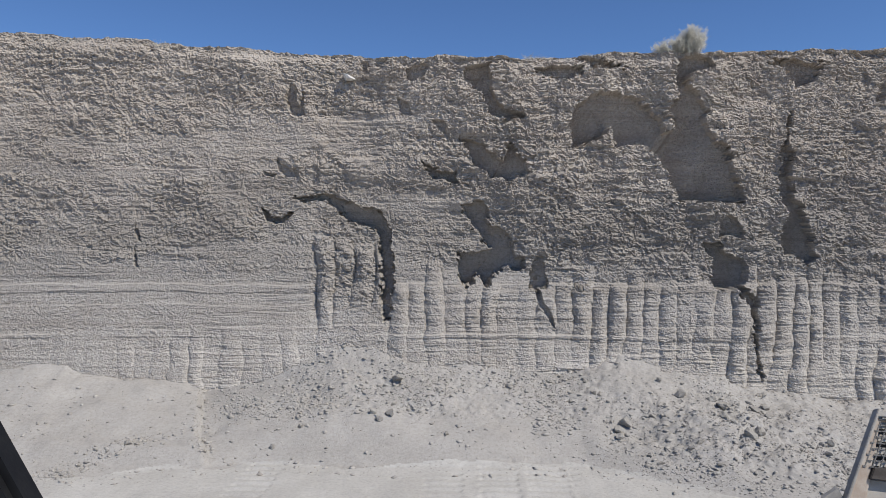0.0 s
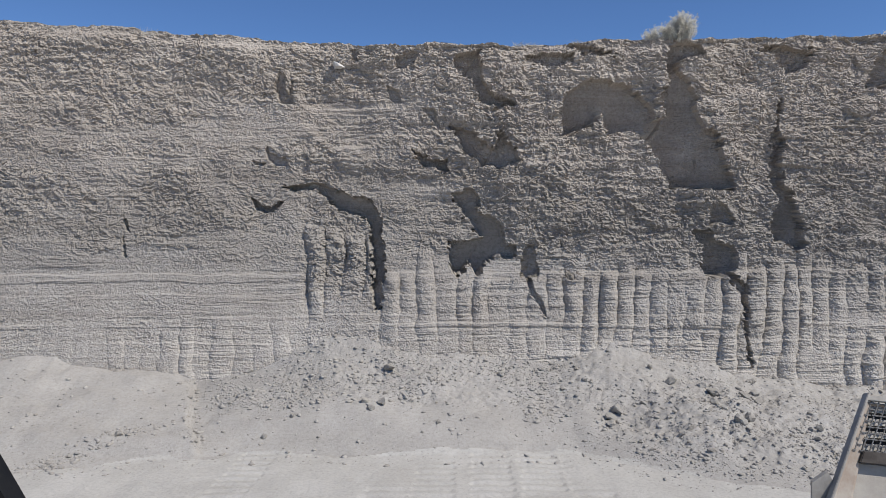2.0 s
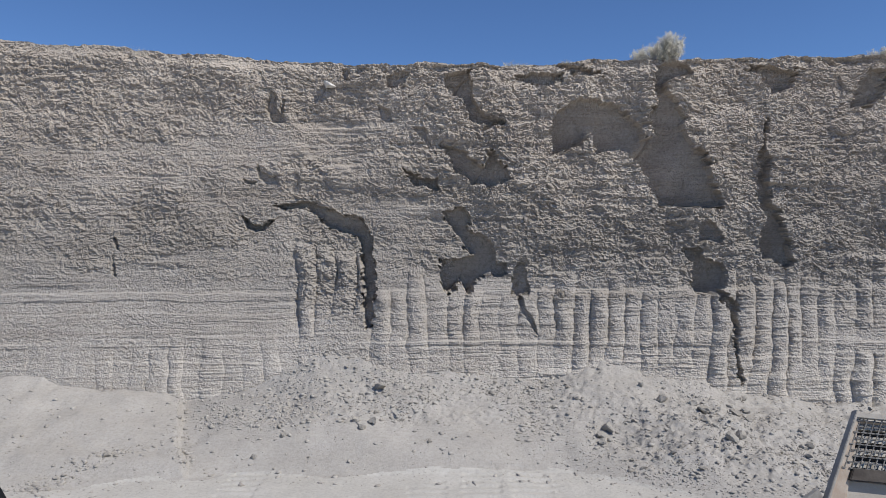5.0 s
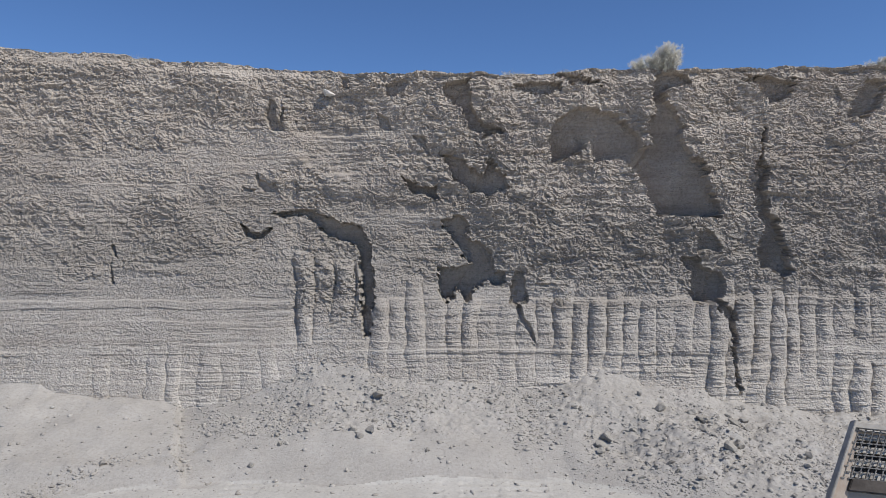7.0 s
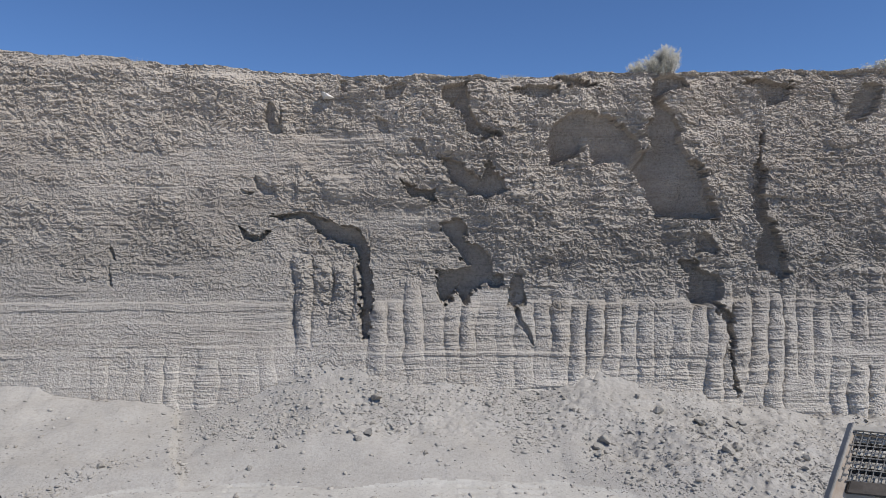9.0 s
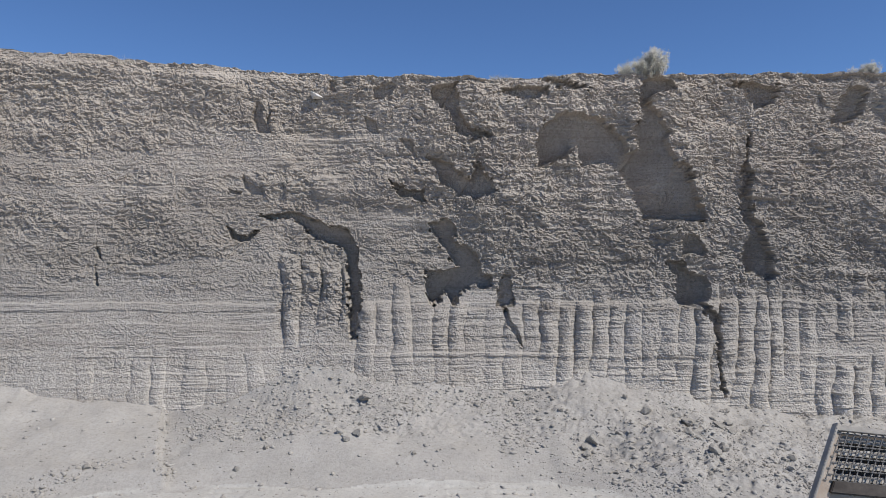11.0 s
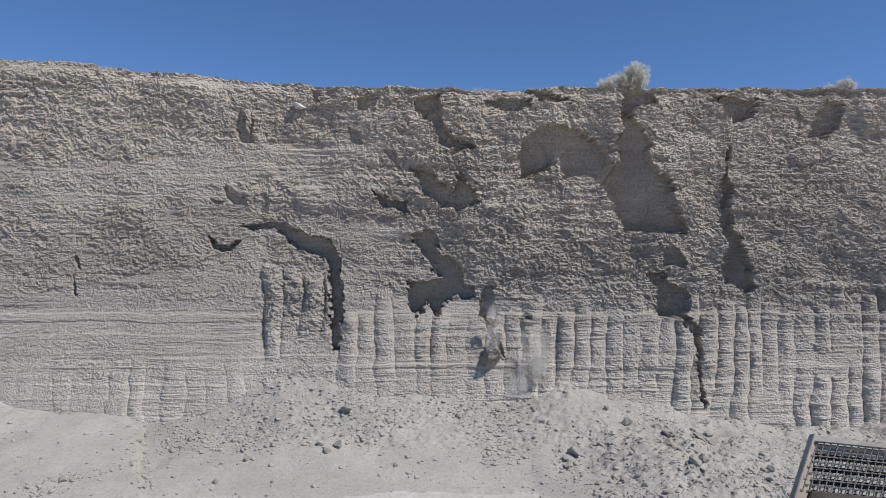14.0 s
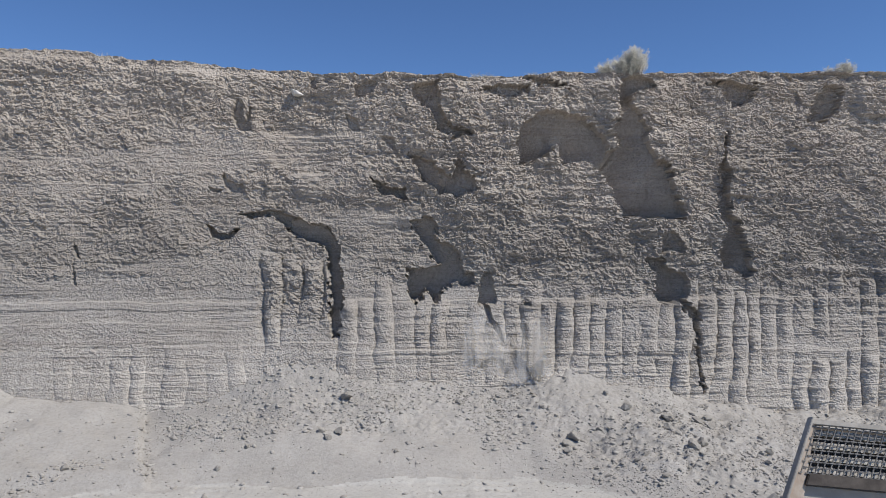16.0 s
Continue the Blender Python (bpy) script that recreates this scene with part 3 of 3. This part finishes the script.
def gravel():
    """Crumbs too many to count, joined."""
    rng = np.random.default_rng(5)
    n = 150000
    x, y = rng.uniform(-7.6, 8.0, n), rng.uniform(8.0, 11.95, n)
    toe = along(TOE, x)
    t = (y - toe) / (12 - toe)
    middle = step(-0.1, 0.5, x + 0.335 * y) * step(2.4, 1.6, x) * step(0.96, 0.86, t) * step(0.25, 0.55, t - 0.25 * step(0.9, 0.3, np.abs(x - 0.5)) + 0.2 * value(x * 1.3, y * 1.3, 7))
    right = step(1.7, 2.8, x) * step(-0.02, 0.08, t) * (0.18 + 0.82 * step(0.85, 0.5, t + 0.15 * value(x * 1.2, y, 71)))
    left = step(0.1, -0.2, x + 0.335 * y) * step(0.02, 0.1, t)
    seam = np.exp(-((x + 0.335 * y) / 0.14) ** 2) * step(0.0, 0.1, t)
    spill = np.exp(-((x + 4.55 - 1.0 * (y - 9.3)) / 0.28) ** 2) * step(8.7, 9.0, y) * step(10.2, 9.8, y)
    clump = 0.45 + 0.55 * step(-0.3, 0.5, fbm(x * 1.6, y * 1.6, 9, 3))
    keep = rng.random(n) < np.maximum.reduce([0.75 * middle, 0.55 * right, 0.045 * left + 0 * x, 0.9 * seam, 0.9 * spill, 0.06 + 0 * x]) * clump * (t > -0.15)
    x, y = x[keep], y[keep]
    n = len(x)
    size = np.minimum(0.0055 * (1 + rng.pareto(2.2, n)), 0.036)
    bm = bmesh.new()
    bmesh.ops.create_icosphere(bm, subdivisions=1, radius=1.0)
    base = np.array([p.co[:] for p in bm.verts])
    tris = np.array([[p.index for p in f.verts] for f in bm.faces])
    bm.free()
    k = len(base)
    scale = size[:, None] * rng.uniform(0.6, 1.3, (n, 3)) * np.array([1.2, 1.0, 0.6])
    turn = rng.uniform(0, 6.28, n)
    P = base[None] * (1 + 0.25 * rng.standard_normal((n, k, 1))) * scale[:, None, :]
    c, s = np.cos(turn)[:, None], np.sin(turn)[:, None]
    P = np.stack([P[..., 0] * c - P[..., 1] * s, P[..., 0] * s + P[..., 1] * c, P[..., 2]], -1)
    P += np.stack([x, y, ground_z(x, y) + size * 0.05], -1)[:, None, :]
    tri = (tris[None] + (np.arange(n) * k)[:, None, None]).reshape(-1, 3)
    me = bpy.data.meshes.new("gravel")
    me.vertices.add(n * k)
    me.vertices.foreach_set("co", P.astype(np.float32).ravel())
    me.loops.add(tri.size)
    me.loops.foreach_set("vertex_index", tri.astype(np.int32).ravel())
    me.polygons.add(len(tri))
    me.polygons.foreach_set("loop_start", np.arange(0, tri.size, 3, dtype=np.int32))
    me.update(calc_edges=True)
    me.materials.append(GRAVEL)
    tagged(new("gravel", me), "grey-beige gravel and crumbs strewn over the heap", "gravel", kind="stuff")


marked_stones()
scattered_stones()
gravel()
pale = new("stone", PALE)
pale.location = (-1.60, on_face(-1.6, 5.68) - 0.04, 5.68)
pale.scale = (0.30, 0.24, 0.18)
pale.rotation_euler = (0.3, 0.2, 0.5)
tagged(pale, "pale limestone block stuck in the top of the quarry face", "stone")


# ---- dry plants on the rim ----
def rim_z(x):
    return float(along(RIM, x)) + 0.05 + (0.12 if x > 5.0 else 0.0)


def twig(bm, a, c, r):
    """One thin tapered stalk of three sides."""
    way = (c - a).normalized()
    side = way.orthogonal().normalized()
    other = way.cross(side)
    ring = [bm.verts.new(a + r * (math.cos(k * 2.094) * side + math.sin(k * 2.094) * other)) for k in range(3)]
    tip = bm.verts.new(c)
    for k in range(3):
        bm.faces.new((ring[k], ring[(k + 1) % 3], tip))


def bush(x, y, z, wide, tall, seed, label, stalks=70):
    rng = random.Random(seed)
    root = tagged(new("dry_bush"), label, "bush")
    root.location = (x, y, z)
    stem, leaf = bmesh.new(), bmesh.new()
    for _ in range(stalks):
        ang, out = rng.uniform(0, 6.28), rng.random() ** 0.6
        hump = 1.0 if rng.random() < 0.66 else 0.5
        tip = Vector((math.cos(ang) * out * wide * 0.30 - (0.27 * wide if hump < 1 else -0.16 * wide), math.sin(ang) * out * wide * 0.35, tall * hump * (1 - 0.45 * out * out) * rng.uniform(0.75, 1.05)))
        at = Vector((tip.x * 0.72, tip.y * 0.6, -0.05))
        mid = at.lerp(tip, 0.5) + Vector((rng.gauss(0, 0.03), rng.gauss(0, 0.03), 0.04))
        twig(stem, at, mid.lerp(tip, 0.3), 0.006)
        twig(stem, mid, tip, 0.004)
        for _ in range(18):
            c = at.lerp(tip, 0.12 + 0.88 * rng.random() ** 0.8) + Vector((rng.gauss(0, 0.025), rng.gauss(0, 0.025), rng.gauss(0, 0.02)))
            end = c + Vector((rng.gauss(0, 1), rng.gauss(0, 1), rng.gauss(0.6, 0.8))).normalized() * rng.uniform(0.03, 0.075)
            twig(stem, c, end, 0.0025)
            for _ in range(9):
                q = c.lerp(end, rng.random()) + Vector((rng.gauss(0, 0.01), rng.gauss(0, 0.01), rng.gauss(0, 0.01)))
                u = Vector((rng.gauss(0, 1), rng.gauss(0, 1), rng.gauss(0, 1))).normalized() * rng.uniform(0.007, 0.013)
                w = u.orthogonal().normalized() * u.length * 0.6
                leaf.faces.new([leaf.verts.new(q + s) for s in (u, w, -u, -w)])
    tagged(part("stem", stem, STRAW, root), kind="stuff")
    tagged(part("leaves", leaf, STRAW, root, "tiny dry straw-coloured leaves"), kind="stuff")


bush(4.08, on_face(4.0, rim_z(4.0)) + 0.10, rim_z(4.12) - 0.01, 0.88, 0.48, 1, "pale dry bush on the rim of the quarry face", stalks=130)
bush(8.2, on_face(8.2, rim_z(8.2)) + 0.15, rim_z(8.2), 0.55, 0.22, 2, "low dry bush on the rim of the quarry face", stalks=40)


def tuft(x, tall, seed):
    rng = random.Random(seed)
    root = tagged(new("grass_tuft"), "small tuft of dry grass on the quarry rim", "grass tuft", "tufts on the rim")
    root.location = (x, on_face(x, rim_z(x)) + 0.04, rim_z(x) - 0.04)
    bm = bmesh.new()
    for _ in range(46):
        a = Vector((rng.gauss(0, 0.06), rng.gauss(0, 0.04), 0))
        twig(bm, a, a + Vector((rng.gauss(0, 0.07), rng.gauss(0, 0.05), tall * rng.uniform(0.5, 1.1))), 0.004)
    tagged(part("blades", bm, STRAW, root), kind="stuff")


for x, tall, seed in ((-4.8, 0.16, 1), (-4.72, 0.12, 2), (1.45, 0.11, 3), (1.6, 0.08, 4), (2.4, 0.07, 5), (-6.4, 0.08, 6), (6.9, 0.09, 7)):
    tuft(x, tall, seed)


# ---- the machine's guard and the cab's frame ----
def mesh_guard():
    """A frame with wire mesh, its plates running down to the ground. Axes: along, down, out."""
    corner = Vector((1.737, 2.892, 2.302))
    along_top = Vector((0.431, -0.015, -0.045)).normalized()
    down = Vector((-0.223, -0.135, -0.387)).normalized()
    out = along_top.cross(down).normalized() * -1
    if out.y > 0:
        out = -out
    root = tagged(new("mesh_guard"), "dusty steel guard frame with woven wire mesh", "machine guard")
    root.location = corner
    skew = Matrix(((along_top.x, down.x, out.x, 0), (along_top.y, down.y, out.y, 0), (along_top.z, down.z, out.z, 0), (0, 0, 0, 1))) @ Matrix.Scale(0.753, 4)
    bm = bmesh.new()
    block(bm, -0.004, 0.010, -0.01, 3.70, -0.02, 0.035, 0.003)
    part("edge_strip", bm, STEEL, root, shape=skew)
    bm = bmesh.new()
    v = [bm.verts.new(p) for p in ((0.010, 0.0, 0.012), (0.036, 0.0, 0.0), (0.105, 0.43, -0.01), (0.50, 3.6, -0.02), (0.010, 3.6, 0.012),
                                   (0.010, 0.0, -0.01), (0.036, 0.0, -0.02), (0.105, 0.43, -0.03), (0.50, 3.6, -0.04), (0.010, 3.6, -0.02))]
    bm.faces.new(v[:5])
    bm.faces.new(v[5:][::-1])
    for k in range(5):
        bm.faces.new((v[k], v[k + 5], v[(k + 1) % 5 + 5], v[(k + 1) % 5]))
    part("side_plate", bm, RUST, root, "rust-brown side plate under dust", shape=skew)
    bm = bmesh.new()
    block(bm, 0.012, 1.30, 0.002, 0.032, -0.02, 0.02, 0.003)
    part("top_rail", bm, STEEL, root, shape=skew)
    bm = bmesh.new()
    block(bm, 0.085, 1.30, 0.318, 0.385, -0.06, 0.02, 0.004)
    part("cross_beam", bm, BEAM, root, "dark steel cross beam", shape=skew)
    bm = bmesh.new()
    block(bm, 0.095, 1.30, 0.385, 3.5, -0.05, -0.03, 0.003)
    part("lower_panel", bm, DUSTY, root, "sand-coloured dusty panel", shape=skew)
    bm = bmesh.new()
    block(bm, 0.075, 1.30, 0.03, 0.40, -0.085, -0.07)
    part("back_plate", bm, BEAM, root, shape=skew)
    rng = random.Random(17)
    for k in range(4):
        bm = bmesh.new()
        for j in range(60):
            u0 = 0.07 + 1.23 * j / 60
            block(bm, u0, u0 + 0.0215, 0.054 + 0.072 * k + rng.uniform(0, 0.004), 0.093 + 0.072 * k + rng.uniform(-0.004, 0.002), -0.055, -0.030 + rng.uniform(0, 0.003))
        part("slat", bm, CAKED, root, "slat caked with pale dust", shape=skew)
    for k in range(9):
        bm = bmesh.new()
        v0 = 0.045 + 0.034 * k
        steps = 64
        for j in range(steps):
            u0, u1 = 0.03 + 1.25 * j / steps, 0.03 + 1.25 * (j + 1) / steps
            block(bm, u0, u1 + 0.001, v0 - 0.0034, v0 + 0.0034, 0.004 * (-1) ** (j + k) - 0.0025, 0.004 * (-1) ** (j + k) + 0.0025)
        part("wire", bm, WIRE, root, shape=skew)
    for j in range(30):
        bm = bmesh.new()
        u0 = 0.045 + 0.039 * j
        block(bm, u0 - 0.0034, u0 + 0.0034, 0.03, 0.32, -0.003, 0.003, 0.001)
        part("wire", bm, WIRE, root, shape=skew)
    tab = tagged(new("bracket"), "small dark steel bracket beside the guard", "bracket")
    tab.location = (1.506, 2.786, 0)
    bm = bmesh.new()
    low = [(-0.034, 0, 0), (0.049, 0, 0), (0.049, 0, 1.987), (0.028, 0, 2.025), (0.019, 0, 2.021), (-0.034, 0, 1.985)]
    a = [bm.verts.new(p) for p in low]
    c = [bm.verts.new((p[0] + 0.01, 0.03, p[2])) for p in low]
    bm.faces.new(a)
    bm.faces.new(c[::-1])
    for k in range(6):
        bm.faces.new((a[k], c[k], c[(k + 1) % 6], a[(k + 1) % 6]))
    part("plate", bm, STEEL, tab)


def cab_frame():
    """The black edge of the cab's opening, beside the camera."""
    root = tagged(new("cab_frame"), "black frame bar of the machine cab", "cab frame")
    bm = bmesh.new()
    top, foot = Vector((-0.764, 1.0, 2.992)), Vector((0.866, 1.0, 0.0))
    way = (foot - top).normalized()
    side = Vector((way.z, 0, -way.x))
    if side.x > 0:
        side = -side
    root.matrix_world = Matrix(((way.x, side.x, 0, top.x), (0, 0, 1, top.y), (way.z, side.z, 0, top.z), (0, 0, 0, 1)))
    block(bm, 0, (foot - top).length, 0.0, 0.14, -0.03, 0.03, 0.012)
    part("bar", bm, BLACK, root)


mesh_guard()
cab_frame()


# ---- earth that breaks off and falls ----
CLOD = earth("fresh_earth", (0.22, 0.195, 0.165), (0.29, 0.26, 0.22), (0.37, 0.335, 0.285), 0.0, 0.03, 0.2)
m, n, l, b = material("drifting_dust", 1.0)
co = n.new("ShaderNodeTexCoord").outputs["Object"]
ball = n.new("ShaderNodeTexGradient")
ball.gradient_type = "SPHERICAL"
plan = n.new("ShaderNodeMapping")
plan.inputs["Scale"].default_value = (1, 0, 1)
l.new(co, plan.inputs["Vector"])
l.new(plan.outputs[0], ball.inputs[0])
soft_edge = ramp(n, l, ball.outputs["Fac"], (0.04, (0, 0, 0)), (0.5, (1, 1, 1)))
streak = ramp(n, l, noise_node(n, l, co, 2.2, 5, 0.6, (4.0, 1.0, 0.35)), (0.36, (0.25, 0.25, 0.25)), (0.64, (1, 1, 1)))
amount = mix(n, l, "MULTIPLY", 1.0, mix(n, l, "MULTIPLY", 1.0, soft_edge, streak), (0.27, 0.27, 0.27))
b.inputs["Base Color"].default_value = (0.88, 0.83, 0.75, 1)
l.new(amount, b.inputs["Alpha"])
DUST = m


def clod_mesh(seed, long):
    """One ragged lump of earth."""
    bm = bmesh.new()
    bmesh.ops.create_icosphere(bm, subdivisions=4, radius=0.14)
    for p in bm.verts:
        q = p.co.copy()
        p.co *= 1 + 0.55 * noise.noise(q * 9 + Vector((seed, 0, 0))) + 0.25 * noise.noise(q * 24 + Vector((0, seed, 0)))
        p.co.z *= long
    me = bpy.data.meshes.new("clod")
    bm.to_mesh(me)
    bm.free()
    me.materials.append(CLOD)
    return me


def veil_mesh():
    bm = bmesh.new()
    bmesh.ops.create_icosphere(bm, subdivisions=3, radius=1.0)
    for p in bm.verts:
        p.co *= 1 + 0.15 * noise.noise(p.co * 2)
    me = bpy.data.meshes.new("dust_veil")
    bm.to_mesh(me)
    bm.free()
    me.materials.append(DUST)
    me.shade_smooth()
    return me


VEIL = veil_mesh()
# start, seconds of fall, x, upper z, x at the foot, length, size
FALLS = ((11.62, 0.62, 1.54, 2.15, 1.40, 1.5, 1.25), (13.02, 0.70, 2.22, 2.08, 2.23, 1.3, 0.85), (13.66, 0.55, 1.62, 2.25, 1.55, 1.5, 0.9), (14.34, 0.68, 1.57, 2.38, 1.50, 1.7, 1.7))


def motions():
    rng = random.Random(21)
    for start, lasts, x, top, foot_x, long, size in FALLS:
        y0 = min(on_face(x + k * 0.08, top - j * 0.15) for k in range(-4, 5) for j in range(9)) + 0.03
        for k in range(9):
            main = k == 0
            s = size if main else rng.uniform(0.16, 0.42)
            ob = new("falling_clod", clod_mesh(int(start * 10) + k, long if main else 1.0))
            ob.scale = (s, s * 0.8, s)
            tagged(ob, "clod of loose earth breaking off the quarry face" if main else "small clod of earth dropping from the quarry face", "earth clod", "falling clods")
            dx, late, dz = (0, 0, 0) if main else (rng.gauss(0, 0.07), rng.uniform(0.02, 0.4), rng.uniform(-0.12, 0.12))
            ys = 11.72 + rng.uniform(-0.2, 0.05)
            low = on_ground(foot_x + dx, ys) - (0.17 * size * long if main else 0.03)
            t0, high = start + late, top + dz
            deep = on_face(x + dx, high) + 0.16 * s
            rows = [(0.0, pose(x + dx, deep, high, 10, 0, 0)), (t0, pose(x + dx, deep, high, 10, 0, 0))]
            for j in range(1, 7):
                f = j / 6
                rows.append((t0 + lasts * f, pose(x + dx + (foot_x - x) * f, y0 + 0.03 + (ys - 0.03 - y0) * f ** 3, high + (low - high) * (0.35 * f + 0.65 * f * f), 10 + 60 * f, 40 * f, 30 * f)))
            last = rows[-1][1]
            if t0 + lasts < 15.9:
                rows.append((16.0, last))
            walk(ob, rows)
        low = on_ground(foot_x, 11.6)
        stays = start in (13.02, 14.34)
        broad = 0.15 + 0.10 * size
        for k in range(7):
            puff = k > 4
            ob = new("dust_veil", VEIL)
            tagged(ob, "puff of pale dust at the foot of the quarry face" if puff else "thin streak of pale dust trailing falling earth", "dust", "dust veils")
            tall = rng.uniform(0.13, 0.20) if puff else rng.uniform(0.48, 0.66)
            ob.scale = (rng.uniform(0.18, 0.30) if puff else rng.uniform(0.10, 0.18), 0.02, tall)
            dx = rng.uniform(-1, 1) * broad * (1.3 if puff else 0.8)
            t0 = start + (0.35 if puff else 0.08) + rng.uniform(0, 0.30)
            rest = low + (rng.uniform(0.10, 0.30) if puff else rng.uniform(0.50, 0.82))
            out = rng.uniform(0.0, 0.05)
            hidden = pose(x + 0.5 * dx, y0 + 0.60, top - 0.4, 0, 0, 0)
            rows = [(0.0, hidden), (t0, hidden), (t0 + 0.15, pose(x + 0.5 * dx, y0 - out, top - 0.35, 0, 0, 0)), (t0 + 0.5, pose(foot_x + dx, y0 - out, rest + 0.05, 0, 0, 0))]
            if stays:
                rows.append((16.0, pose(foot_x + 1.15 * dx, y0 - out - 0.02, rest - 0.06, 0, 0, 0)))
            else:
                gone = pose(foot_x + 1.1 * dx, y0 - out, low - tall - 0.3, 0, 0, 0)
                rows += [(t0 + 1.3, pose(foot_x + dx, y0 - out, min(rest, low + 0.1), 0, 0, 0)), (t0 + 1.8, gone), (16.0, gone)]
            walk(ob, rows)


motions()
